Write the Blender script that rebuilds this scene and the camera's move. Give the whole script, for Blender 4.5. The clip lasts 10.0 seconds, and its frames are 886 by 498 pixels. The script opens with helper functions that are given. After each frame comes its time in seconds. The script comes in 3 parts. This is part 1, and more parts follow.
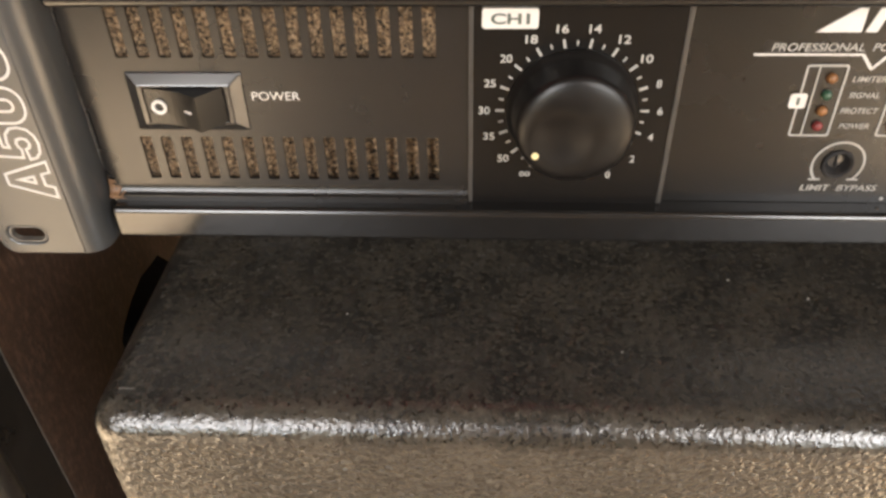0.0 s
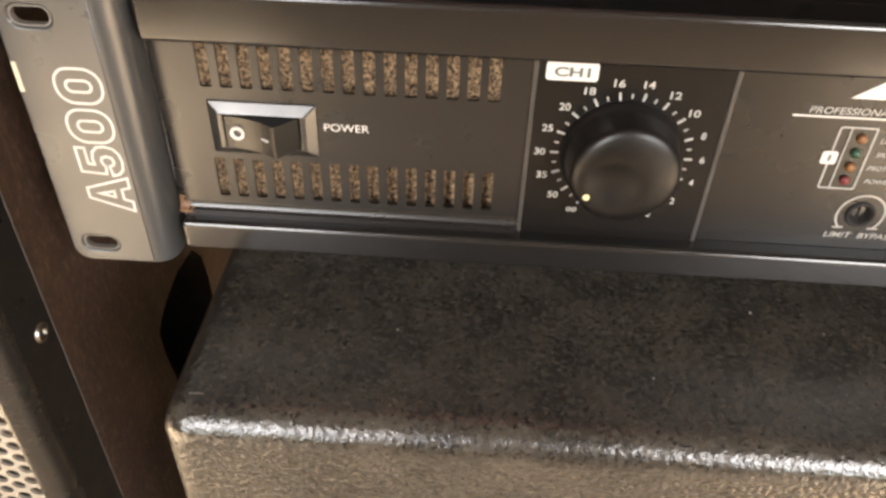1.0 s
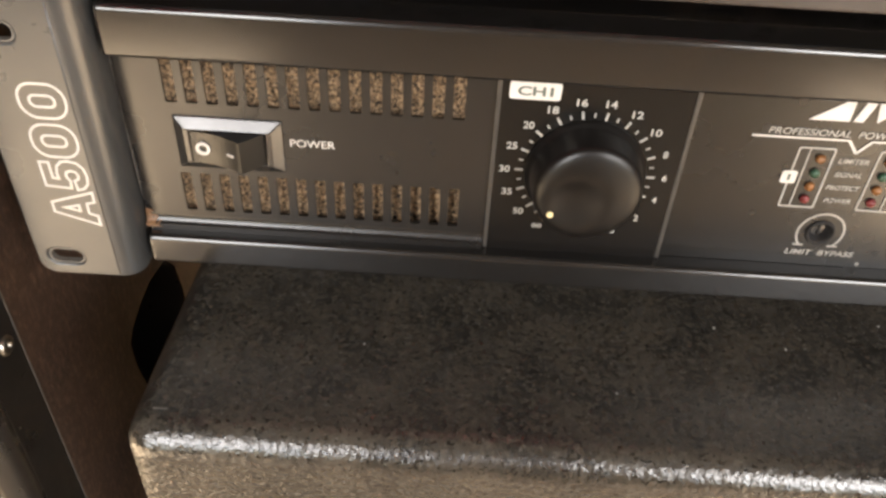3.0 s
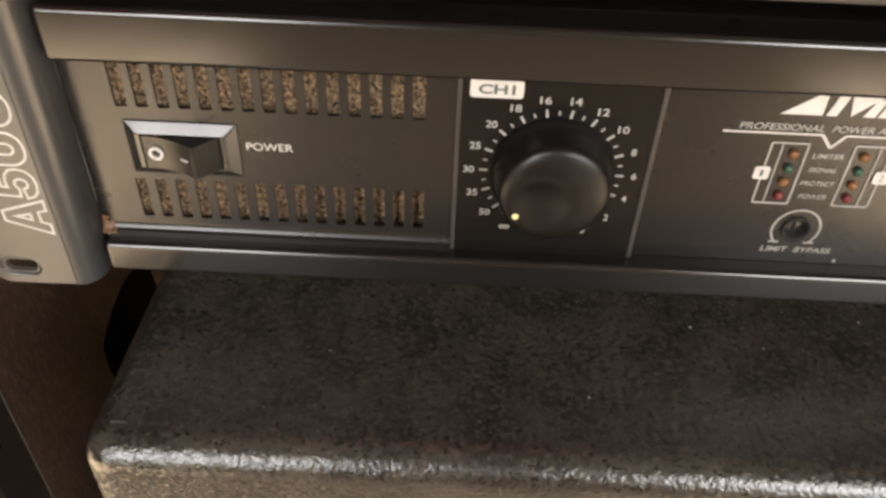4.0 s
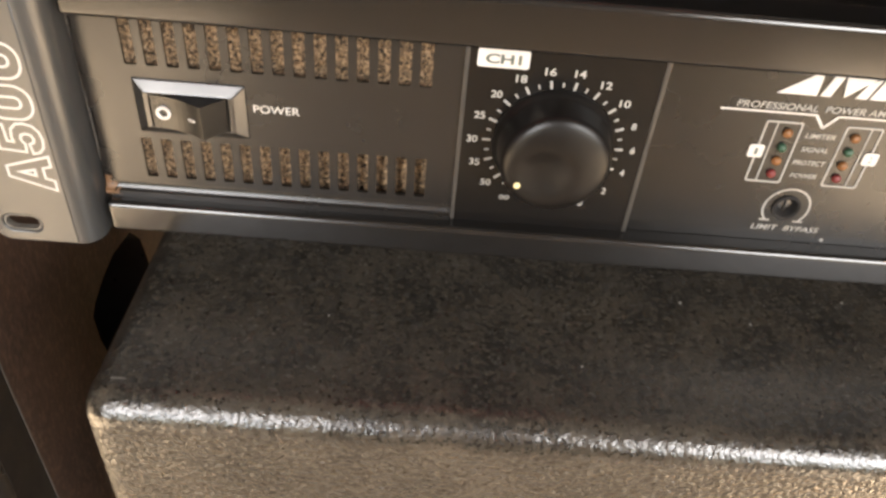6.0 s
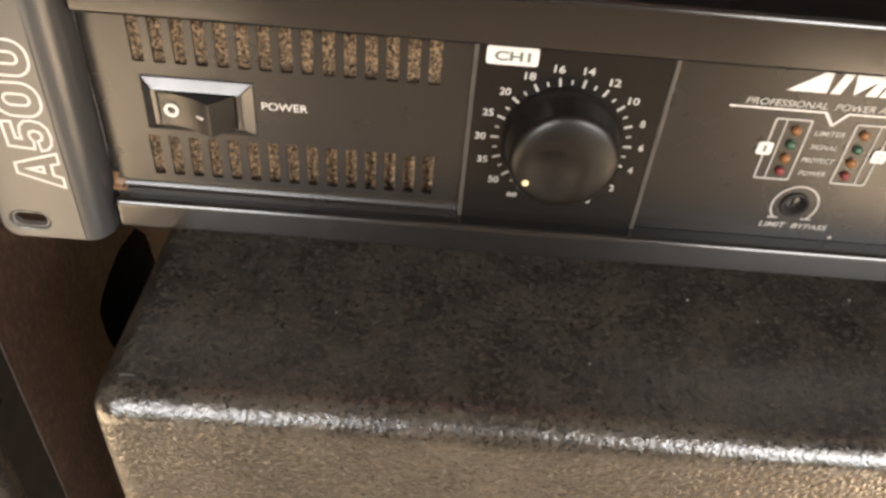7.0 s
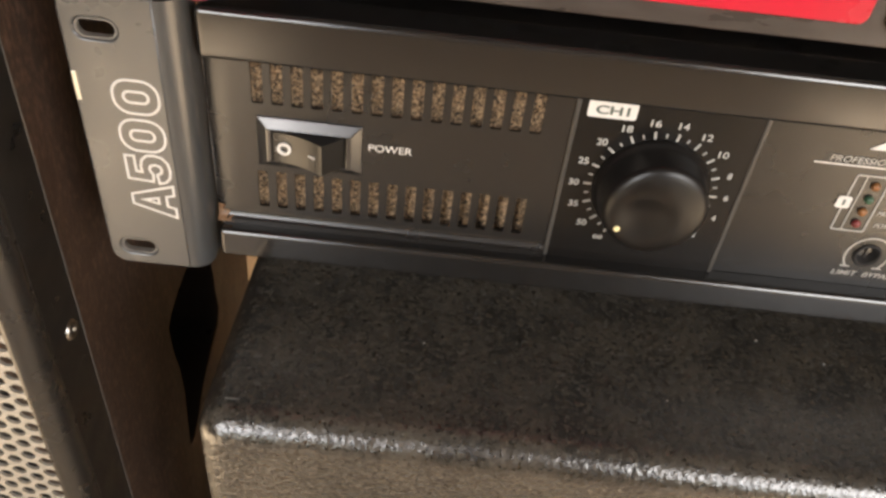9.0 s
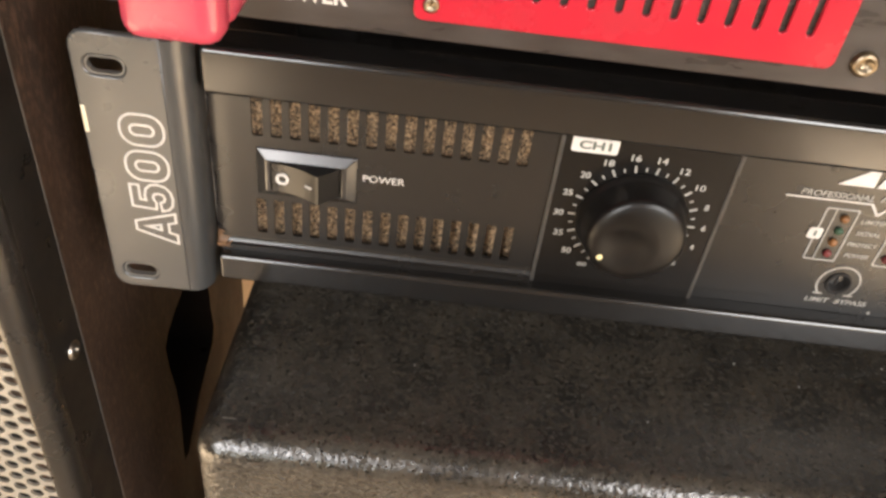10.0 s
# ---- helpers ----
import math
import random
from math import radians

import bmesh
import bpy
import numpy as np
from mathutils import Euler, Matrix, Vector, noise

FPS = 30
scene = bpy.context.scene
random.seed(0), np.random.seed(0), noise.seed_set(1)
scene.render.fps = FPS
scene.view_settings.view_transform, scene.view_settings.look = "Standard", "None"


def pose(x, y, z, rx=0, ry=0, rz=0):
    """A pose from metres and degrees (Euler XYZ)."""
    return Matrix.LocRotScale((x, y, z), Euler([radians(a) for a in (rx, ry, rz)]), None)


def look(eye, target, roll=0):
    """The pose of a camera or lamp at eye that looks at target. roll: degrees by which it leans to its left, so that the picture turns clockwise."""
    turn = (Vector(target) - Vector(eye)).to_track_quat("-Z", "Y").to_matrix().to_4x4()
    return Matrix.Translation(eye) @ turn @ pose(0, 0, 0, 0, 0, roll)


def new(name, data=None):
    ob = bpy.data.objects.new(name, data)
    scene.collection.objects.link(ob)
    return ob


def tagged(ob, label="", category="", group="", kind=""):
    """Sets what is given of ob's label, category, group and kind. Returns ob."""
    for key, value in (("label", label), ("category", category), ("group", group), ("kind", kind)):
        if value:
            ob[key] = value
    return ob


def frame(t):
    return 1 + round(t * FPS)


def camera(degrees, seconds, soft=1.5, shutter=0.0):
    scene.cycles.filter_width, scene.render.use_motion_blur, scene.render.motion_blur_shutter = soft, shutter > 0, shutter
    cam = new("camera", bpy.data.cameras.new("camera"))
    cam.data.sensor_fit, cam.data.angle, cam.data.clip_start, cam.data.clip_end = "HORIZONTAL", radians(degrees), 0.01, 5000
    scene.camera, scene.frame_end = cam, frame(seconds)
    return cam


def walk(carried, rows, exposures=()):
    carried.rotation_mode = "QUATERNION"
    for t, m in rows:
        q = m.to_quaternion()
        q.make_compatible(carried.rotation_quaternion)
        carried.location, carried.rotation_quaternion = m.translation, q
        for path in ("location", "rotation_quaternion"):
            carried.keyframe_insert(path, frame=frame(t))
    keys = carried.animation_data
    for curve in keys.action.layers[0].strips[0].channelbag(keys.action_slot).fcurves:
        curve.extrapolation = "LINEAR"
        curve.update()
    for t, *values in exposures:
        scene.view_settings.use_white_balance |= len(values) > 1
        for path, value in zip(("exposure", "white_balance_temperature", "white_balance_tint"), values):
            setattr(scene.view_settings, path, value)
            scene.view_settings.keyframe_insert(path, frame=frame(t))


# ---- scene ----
cam = camera(58.8, 10.0, soft=2.8, shutter=0.5)
PATH = [
    (0, (-0.021, -0.192, 0.161), (-0.11, 1.377, -1.077), -1.3),
    (0.5, (-0.028, -0.194, 0.174), (-0.103, 1.349, -1.096), 0.5),
    (1, (-0.04, -0.198, 0.182), (-0.095, 1.343, -1.092), 2.1),
    (1.5, (-0.038, -0.2, 0.181), (-0.064, 1.346, -1.088), 2.7),
    (2, (-0.037, -0.198, 0.18), (-0.057, 1.347, -1.089), 2.9),
    (2.5, (-0.036, -0.197, 0.185), (-0.054, 1.349, -1.083), 3.3),
    (3.8, (-0.028, -0.191, 0.186), (-0.038, 1.363, -1.073), 2.8),
    (4, (-0.025, -0.188, 0.185), (-0.034, 1.344, -1.101), 2.5),
    (4.5, (-0.017, -0.193, 0.186), (-0.011, 1.337, -1.103), 2.8),
    (5, (-0.025, -0.199, 0.188), (0.004, 1.327, -1.105), 4.3),
    (5.5, (-0.03, -0.196, 0.183), (0.014, 1.322, -1.118), 5.2),
    (6.8, (-0.032, -0.198, 0.181), (0.014, 1.338, -1.1), 5.5),
    (7, (-0.033, -0.196, 0.182), (0.01, 1.318, -1.124), 5.4),
    (7.2, (-0.037, -0.19, 0.176), (-0.014, 1.314, -1.142), 5.1),
    (7.5, (-0.055, -0.176, 0.167), (-0.056, 1.302, -1.181), 5.4),
    (7.8, (-0.069, -0.173, 0.164), (-0.118, 1.28, -1.208), 5.4),
    (8, (-0.074, -0.182, 0.171), (-0.08, 1.277, -1.196), 6.5),
    (8.2, (-0.069, -0.193, 0.182), (-0.084, 1.287, -1.163), 6.3),
    (8.5, (-0.062, -0.202, 0.192), (-0.051, 1.303, -1.126), 6.6),
    (9, (-0.061, -0.201, 0.194), (-0.031, 1.33, -1.093), 6.9),
    (9.5, (-0.06, -0.2, 0.196), (-0.02, 1.339, -1.08), 7.3),
    (10, (-0.061, -0.207, 0.204), (-0.016, 1.348, -1.052), 7.6),
]
EXPOSURES = [(0, 3.53), (0.5, 3.7), (1, 3.82), (2.5, 3.8), (4, 3.27), (4.5, 4.05), (5, 3.62), (5.5, 3.77),
             (7, 3.72), (7.5, 3.45), (8, 3.6), (8.5, 3.75), (9, 3.4), (9.5, 3.4), (10, 3.54)]
walk(cam, [(t, look(eye, target, roll)) for t, eye, target, roll in PATH], EXPOSURES)

# Heights are counted from the top of the black cabinet (z = 0); the room's floor lies FLOOR below it.
FLOOR = -0.55

# ---------------------------------------------------------------- light
world = bpy.data.worlds.new("sky")
scene.world = world
world.use_nodes = True
wn = world.node_tree.nodes
sky = wn.new("ShaderNodeTexSky")
sky.sky_type = 'NISHITA'
sky.sun_disc = False
sky.sun_elevation = radians(45)
sky.sun_rotation = radians(180)
world.node_tree.links.new(sky.outputs[0], wn["Background"].inputs[0])
wn["Background"].inputs[1].default_value = 0.05

sun = new("sun", bpy.data.lights.new("sun", 'SUN'))
sun.data.energy, sun.data.angle, sun.data.color = 5.0, radians(0.5), (1.0, 0.95, 0.88)
sun.matrix_world = look((0.12, -1.0, 1.02), (0, 0, 0))


def window_light(name, x, z, w, h, power, color, y=-1.69):
    lamp = new(name, bpy.data.lights.new(name, 'AREA'))
    lamp.data.shape, lamp.data.size, lamp.data.size_y = 'RECTANGLE', w, h
    lamp.data.energy, lamp.data.color = power, color
    lamp.matrix_world = look((x, y, z), (x, 0, z))


window_light("daylight_in_window", -0.755, 0.88, 0.58, 1.10, 2.5, (1.0, 0.93, 0.85))
window_light("daylight_in_window", 1.32, 0.88, 1.15, 1.10, 5.8, (1.0, 0.93, 0.85))
# Added lamp, out of view, that brightens the wall behind the stack.
side_fill = new("side_fill_lamp", bpy.data.lights.new("side_fill_lamp", 'AREA'))
side_fill.data.shape, side_fill.data.size, side_fill.data.size_y = 'RECTANGLE', 0.34, 1.3
side_fill.data.energy, side_fill.data.color = 9, (1.0, 0.86, 0.68)
side_fill.matrix_world = look((2.38, 0.58, 0.2), (0, 0.58, 0.0))

# ---------------------------------------------------------------- materials


def material(name, color, rough=0.5, metal=0.0, second=None, scale=40.0, blend=0.5, grain=None, grain_scale=900.0, grain_from=0.48,
             bump=0.0, bump_scale=600.0, bump_dist=0.0008, rough_vary=0.1, emit=None, coat=0.0, stretch=(1, 1, 1), specular=0.5):
    """Two scales of colour variation (patches of second, fine grain), uneven gloss and fine relief."""
    m = bpy.data.materials.new(name)
    m.use_nodes = True
    n, l = m.node_tree.nodes, m.node_tree.links
    b = n["Principled BSDF"]
    b.inputs["Roughness"].default_value = rough
    b.inputs["Metallic"].default_value = metal
    b.inputs["Specular IOR Level"].default_value = specular
    b.inputs["Coat Weight"].default_value = coat
    co = n.new("ShaderNodeTexCoord")
    mp = n.new("ShaderNodeMapping")
    mp.inputs["Scale"].default_value = stretch
    l.new(co.outputs["Object"], mp.inputs[0])

    def noise_tex(sc, detail=4.0, r=0.6):
        t = n.new("ShaderNodeTexNoise")
        t.inputs["Scale"].default_value, t.inputs["Detail"].default_value, t.inputs["Roughness"].default_value = sc, detail, r
        l.new(mp.outputs[0], t.inputs["Vector"])
        return t

    def ramp(src, lo, hi, a=0.0, c=1.0):
        r = n.new("ShaderNodeMapRange")
        r.inputs[1].default_value, r.inputs[2].default_value = lo, hi
        r.inputs[3].default_value, r.inputs[4].default_value = a, c
        l.new(src, r.inputs[0])
        return r.outputs[0]

    base = n.new("ShaderNodeMix")
    base.data_type = 'RGBA'
    base.inputs[6].default_value = (*color, 1)
    base.inputs[7].default_value = (*(second or tuple(0.75 * c for c in color)), 1)
    big = noise_tex(scale)
    l.new(ramp(big.outputs[0], 0.5 - 0.25 * blend, 0.5 + 0.3), base.inputs[0])
    out = base.outputs[2]
    if grain:
        g = n.new("ShaderNodeMix")
        g.data_type = 'RGBA'
        g.inputs[7].default_value = (*grain, 1)
        l.new(out, g.inputs[6])
        fine = noise_tex(grain_scale, 3.0, 0.7)
        l.new(ramp(fine.outputs[0], grain_from, grain_from + 0.2), g.inputs[0])
        out = g.outputs[2]
    l.new(out, b.inputs["Base Color"])
    l.new(ramp(big.outputs[0], 0.3, 0.7, rough - rough_vary, rough + rough_vary), b.inputs["Roughness"])
    if bump:
        bt = noise_tex(bump_scale, 3.0, 0.6)
        bp = n.new("ShaderNodeBump")
        bp.inputs["Strength"].default_value = min(1.0, bump)
        bp.inputs["Distance"].default_value = bump_dist
        l.new(bt.outputs[0], bp.inputs["Height"])
        l.new(bp.outputs[0], b.inputs["Normal"])
    if emit:
        b.inputs["Emission Color"].default_value = (*emit, 1)
        b.inputs["Emission Strength"].default_value = 1.0
    return m


CHARCOAL = material("charcoal_paint", (0.0110, 0.0100, 0.0092), 0.17, second=(0.009, 0.0082, 0.0075), bump=0.08, bump_scale=2200, bump_dist=0.00015, specular=0.8, rough_vary=0.03)
# Same charcoal paint as the rims; the lighter grey stands for reflected light.
EAR_SHEEN = material("ear_paint_with_sheen", (0.050, 0.050, 0.049), 0.29, second=(0.043, 0.043, 0.042), bump=0.15, bump_scale=2200, bump_dist=0.00015, specular=0.7, rough_vary=0.03)
PANEL = material("dark_panel_paint", (0.0120, 0.0108, 0.0100), 0.26, second=(0.0098, 0.0089, 0.0082), bump=0.15, bump_scale=2200, bump_dist=0.00015, specular=0.65, rough_vary=0.03)
PLATE = material("channel_plate_paint", (0.0070, 0.0062, 0.0057), 0.24, second=(0.0058, 0.0051, 0.0047), bump=0.12, bump_scale=2200, bump_dist=0.00012, specular=0.35, rough_vary=0.03)
LED_PLATE = material("indicator_plate_paint", (0.0065, 0.0058, 0.0052), 0.27, second=(0.0055, 0.005, 0.0044), bump=0.1, bump_scale=2200, bump_dist=0.00012, specular=0.65, rough_vary=0.02)
# Lighter tone paints in the light caught by the channel plate's edges.
EDGE = material("lit_panel_edge", (0.055, 0.050, 0.045), 0.36, second=(0.030, 0.027, 0.024), scale=120)
SCUFF = material("scuffed_bare_edge", (0.14, 0.13, 0.115), 0.4, second=(0.06, 0.055, 0.05), scale=260, blend=1.0)
RUST = material("rusty_copper_edge", (0.16, 0.085, 0.04), 0.6, second=(0.06, 0.035, 0.02), scale=300)
BARE = material("bare_chipped_metal", (0.75, 0.70, 0.58), 0.35, metal=0.6)
WHITE = material("white_print", (0.58, 0.55, 0.51), 0.55, second=(0.51, 0.485, 0.45), scale=300)
GREY_PRINT = material("grey_print", (0.37, 0.355, 0.325), 0.55, second=(0.31, 0.295, 0.27), scale=300)
INK = material("dark_print", (0.085, 0.10, 0.085), 0.5)
RUBBER = material("black_knob_plastic", (0.006, 0.0052, 0.0047), 0.36, second=(0.0075, 0.0065, 0.0058), bump=0.06, bump_scale=3000, bump_dist=0.0002, specular=0.35)
SWITCH = material("switch_plastic", (0.011, 0.010, 0.009), 0.30, second=(0.009, 0.008, 0.007))
BEZEL = material("switch_bezel_plastic", (0.022, 0.0205, 0.019), 0.22, specular=0.9, rough_vary=0.04)
DOT = material("cream_knob_dot", (0.85, 0.72, 0.38), 0.45)
FOAM = material("dusty_filter_foam", (0.52, 0.36, 0.21), 0.95, second=(0.15, 0.09, 0.052), scale=700, blend=0.8, grain=(0.004, 0.0035, 0.003), grain_scale=1000, grain_from=0.41)
DARK = material("dark_interior", (0.012, 0.010, 0.009), 0.8)
LED_AMBER = material("amber_indicator_lens", (0.21, 0.088, 0.026), 0.3)
LED_GREEN = material("green_indicator_lens", (0.028, 0.072, 0.040), 0.3)
LED_RED = material("red_indicator_lens", (0.145, 0.022, 0.022), 0.3)
STEEL = material("screw_steel", (0.34, 0.32, 0.29), 0.34, metal=1.0, second=(0.20, 0.18, 0.155), scale=400)
BRASS = material("brass_bolt", (0.36, 0.29, 0.20), 0.34, metal=1.0, second=(0.16, 0.125, 0.085), scale=500, blend=1.0)
RED = material("red_anodised_plate", (0.43, 0.016, 0.032), 0.24, second=(0.38, 0.013, 0.026), scale=60, bump=0.1, bump_scale=400, bump_dist=0.0002)
PINK = material("red_handle_lacquer", (0.45, 0.055, 0.088), 0.24, second=(0.40, 0.047, 0.075), scale=80)
BLACK_PANEL = material("satin_black_panel", (0.030, 0.0245, 0.022), 0.34, second=(0.056, 0.045, 0.040), scale=70, stretch=(0.35, 1, 1.6), rough_vary=0.12, bump=0.1, bump_scale=1800)


def coating():
    """Sprayed speckled cabinet paint: lumpy on the faces, worn smoother along the top and its rounded edge."""
    m = bpy.data.materials.new("speckled_cabinet_coating")
    m.use_nodes = True
    n, l = m.node_tree.nodes, m.node_tree.links
    b = n["Principled BSDF"]
    b.inputs["Specular IOR Level"].default_value = 0.8
    co = n.new("ShaderNodeTexCoord")

    def tex(sc, detail, r):
        t = n.new("ShaderNodeTexNoise")
        t.inputs["Scale"].default_value, t.inputs["Detail"].default_value, t.inputs["Roughness"].default_value = sc, detail, r
        l.new(co.outputs["Object"], t.inputs["Vector"])
        return t.outputs[0]

    def span(src, lo, hi, a=0.0, c=1.0):
        r = n.new("ShaderNodeMapRange")
        for k, v in enumerate((lo, hi, a, c)):
            r.inputs[k + 1].default_value = v
        l.new(src, r.inputs[0])
        return r.outputs[0]

    def blend(fac, a, c):
        x = n.new("ShaderNodeMix")
        x.data_type = 'RGBA'
        for sock, v in ((x.inputs[6], a), (x.inputs[7], c)):
            if isinstance(v, tuple):
                sock.default_value = (*v, 1)
            else:
                l.new(v, sock)
        l.new(fac, x.inputs[0])
        return x.outputs[2]

    clouds = blend(span(tex(45, 3, 0.6), 0.38, 0.66), (0.021, 0.0192, 0.0168), (0.049, 0.042, 0.033))
    speck = blend(span(tex(420, 5, 0.78), 0.49, 0.64), clouds, (0.070, 0.061, 0.048))
    pits = blend(span(tex(600, 4, 0.72), 0.53, 0.66), speck, (0.0025, 0.0022, 0.0020))
    l.new(pits, b.inputs["Base Color"])
    lumps, grit = n.new("ShaderNodeBump"), n.new("ShaderNodeBump")
    sep = n.new("ShaderNodeSeparateXYZ")
    l.new(co.outputs["Object"], sep.inputs[0])
    gloss = n.new("ShaderNodeMath")
    l.new(span(tex(160, 3, 0.6), 0.3, 0.7, 0.07, 0.16), gloss.inputs[0])
    l.new(span(sep.outputs[2], -0.0055, -0.001, 0.0, 0.14), gloss.inputs[1])
    l.new(gloss.outputs[0], b.inputs["Roughness"])
    l.new(span(sep.outputs[2], -0.013, -0.007, 1.0, 0.27), lumps.inputs["Strength"])
    lumps.inputs["Distance"].default_value = 0.0012
    l.new(tex(580, 2, 0.5), lumps.inputs["Height"])
    grit.inputs["Strength"].default_value, grit.inputs["Distance"].default_value = 0.30, 0.0003
    l.new(tex(1300, 2, 0.6), grit.inputs["Height"])
    l.new(lumps.outputs[0], grit.inputs["Normal"])
    l.new(grit.outputs[0], b.inputs["Normal"])
    return m


COAT = coating()
# One black sheet: fold and beige front have its reflected light painted in.
FOLD = material("part_lit_grille_fold", (0.022, 0.0195, 0.0172), 0.30, second=(0.017, 0.015, 0.0135), scale=60, bump=0.1, bump_scale=2500)
GRILLE = material("lit_grille_paint", (0.26, 0.235, 0.195), 0.38, second=(0.22, 0.20, 0.165), scale=60, bump=0.1, bump_scale=2500)
FLANGE = material("black_grille_flange", (0.008, 0.0076, 0.0072), 0.36, second=(0.011, 0.0102, 0.0096), scale=90, bump=0.15, bump_scale=2000)
WOOD = material("dark_brown_fibreboard", (0.040, 0.0215, 0.0140), 0.55, second=(0.026, 0.0142, 0.0095), scale=30, grain=(0.098, 0.054, 0.034),
                grain_scale=420, bump=0.5, bump_scale=700, stretch=(1, 1, 0.45))
CUP = material("black_handle_plastic", (0.030, 0.027, 0.026), 0.34, second=(0.022, 0.020, 0.019))
# Unseen side and window walls, coloured dark so they bounce little light.
WALL = material("darkened_wall_plaster", (0.13, 0.10, 0.075), 0.85, second=(0.11, 0.085, 0.062), scale=3, bump=0.3, bump_scale=150)
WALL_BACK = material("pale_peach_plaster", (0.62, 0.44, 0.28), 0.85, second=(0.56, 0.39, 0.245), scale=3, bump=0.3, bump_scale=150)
# Unseen ceiling, given a dark tone to keep the ambient light low.
CEIL = material("darkened_ceiling_boards", (0.10, 0.085, 0.07), 0.7, second=(0.075, 0.062, 0.05), scale=6, stretch=(1, 8, 1))
TILE = material("tan_floor_tile", (0.55, 0.425, 0.285), 0.4, second=(0.49, 0.375, 0.245), scale=8)

# ---------------------------------------------------------------- builders
STAND = Matrix.Rotation(radians(90), 4, 'X')  # drawn flat (x, z), stood up with its face towards -y


def link(name, mesh, mat, parent=None, label="", smooth=False):
    ob = new(name, mesh)
    if mat and not mesh.materials:
        mesh.materials.append(mat)
    if smooth:
        mesh.polygons.foreach_set("use_smooth", [True] * len(mesh.polygons))
    if parent:
        ob.parent = parent
        ob.matrix_parent_inverse = parent.matrix_world.inverted()
    if label:
        ob["label"] = label
    return ob


def part(name, bm, mat, parent=None, label="", smooth=False):
    me = bpy.data.meshes.new(name)
    bm.normal_update()
    bm.to_mesh(me)
    bm.free()
    return link(name, me, mat, parent, label, smooth)


def even_normals(ob):
    ob.data.polygons.foreach_set("use_smooth", [True] * len(ob.data.polygons))
    m = ob.modifiers.new("edges", 'WEIGHTED_NORMAL')
    m.weight = 90
    return ob


def creased(bm, limit=0.6):
    """Keep the corners of a smooth-shaded part hard."""
    bm.normal_update()
    for e in bm.edges:
        e.smooth = len(e.link_faces) == 2 and e.calc_face_angle(0.0) < limit
    return bm


def thing(name, place, label, category, group="", kind=""):
    ob = new(name)
    ob.empty_display_size = 0.02
    ob.matrix_world = Matrix.Translation(place)
    bpy.context.view_layer.update()
    return tagged(ob, label, category, group, kind)


def block(x0, x1, y0, y1, z0, z1, bevel=0.0, segments=2):
    bm = bmesh.new()
    bmesh.ops.create_cube(bm, size=1.0, matrix=Matrix.Translation(((x0 + x1) / 2, (y0 + y1) / 2, (z0 + z1) / 2))
                          @ Matrix.Diagonal((x1 - x0, y1 - y0, z1 - z0, 1)))
    if bevel:
        bmesh.ops.bevel(bm, geom=bm.edges[:], offset=bevel, segments=segments, profile=0.5, affect='EDGES')
    return bm


def lathe(profile, segments=48, place=(0, 0, 0)):
    """profile: (radius, forward) pairs; turned round the y axis, forward is -y."""
    bm = bmesh.new()
    rings = []
    for r, f in profile:
        if r < 1e-6:
            rings.append([bm.verts.new((0, -f, 0))])
        else:
            rings.append([bm.verts.new((r * math.cos(2 * math.pi * i / segments), -f, r * math.sin(2 * math.pi * i / segments))) for i in range(segments)])
    for a, b in zip(rings, rings[1:]):
        for i in range(segments):
            j = (i + 1) % segments
            if len(a) == 1 and len(b) == 1:
                continue
            if len(a) == 1:
                bm.faces.new((a[0], b[i], b[j]))
            elif len(b) == 1:
                bm.faces.new((a[i], a[j], b[0]))
            else:
                bm.faces.new((a[i], a[j], b[j], b[i]))
    bmesh.ops.recalc_face_normals(bm, faces=bm.faces[:])
    bmesh.ops.translate(bm, verts=bm.verts[:], vec=place)
    return bm


def rounded(x0, x1, z0, z1, r, n=5):
    pts = []
    for cx, cz, a0 in ((x1 - r, z1 - r, 0), (x0 + r, z1 - r, 90), (x0 + r, z0 + r, 180), (x1 - r, z0 + r, 270)):
        for i in range(n + 1):
            a = radians(a0 + 90 * i / n)
            pts.append((cx + r * math.cos(a), cz + r * math.sin(a)))
    return pts


def circle(cx, cz, r, n=16, sx=1.0, sz=1.0):
    return [(cx + sx * r * math.cos(2 * math.pi * i / n), cz + sz * r * math.sin(2 * math.pi * i / n)) for i in range(n)]


def flat_mesh(name, loops, thick=0.0, bevel=0.0, move=None, fill='BOTH'):
    """A plate from closed outlines; outlines inside others are holes."""
    cu = bpy.data.curves.new(name, 'CURVE')
    cu.dimensions, cu.fill_mode, cu.extrude, cu.bevel_depth, cu.bevel_resolution = '2D', fill, thick / 2, bevel, 1
    for pts in loops:
        sp = cu.splines.new('POLY')
        sp.points.add(len(pts) - 1)
        for p, (x, y) in zip(sp.points, pts):
            p.co = (x, y, 0, 1)
        sp.use_cyclic_u = True
    return curve_mesh(name, cu, move)


def curve_mesh(name, cu, move=None):
    tmp = new(name, cu)
    bpy.context.view_layer.update()
    me = bpy.data.meshes.new_from_object(tmp.evaluated_get(bpy.context.evaluated_depsgraph_get()))
    bpy.data.objects.remove(tmp)
    bpy.data.curves.remove(cu)
    me.transform(move if move else STAND)
    me.name = name
    me.materials.clear()
    return me


def at_face(x, y, z, turn=0.0):
    return Matrix.Translation((x, y, z)) @ STAND @ Matrix.Rotation(radians(turn), 4, 'Z')


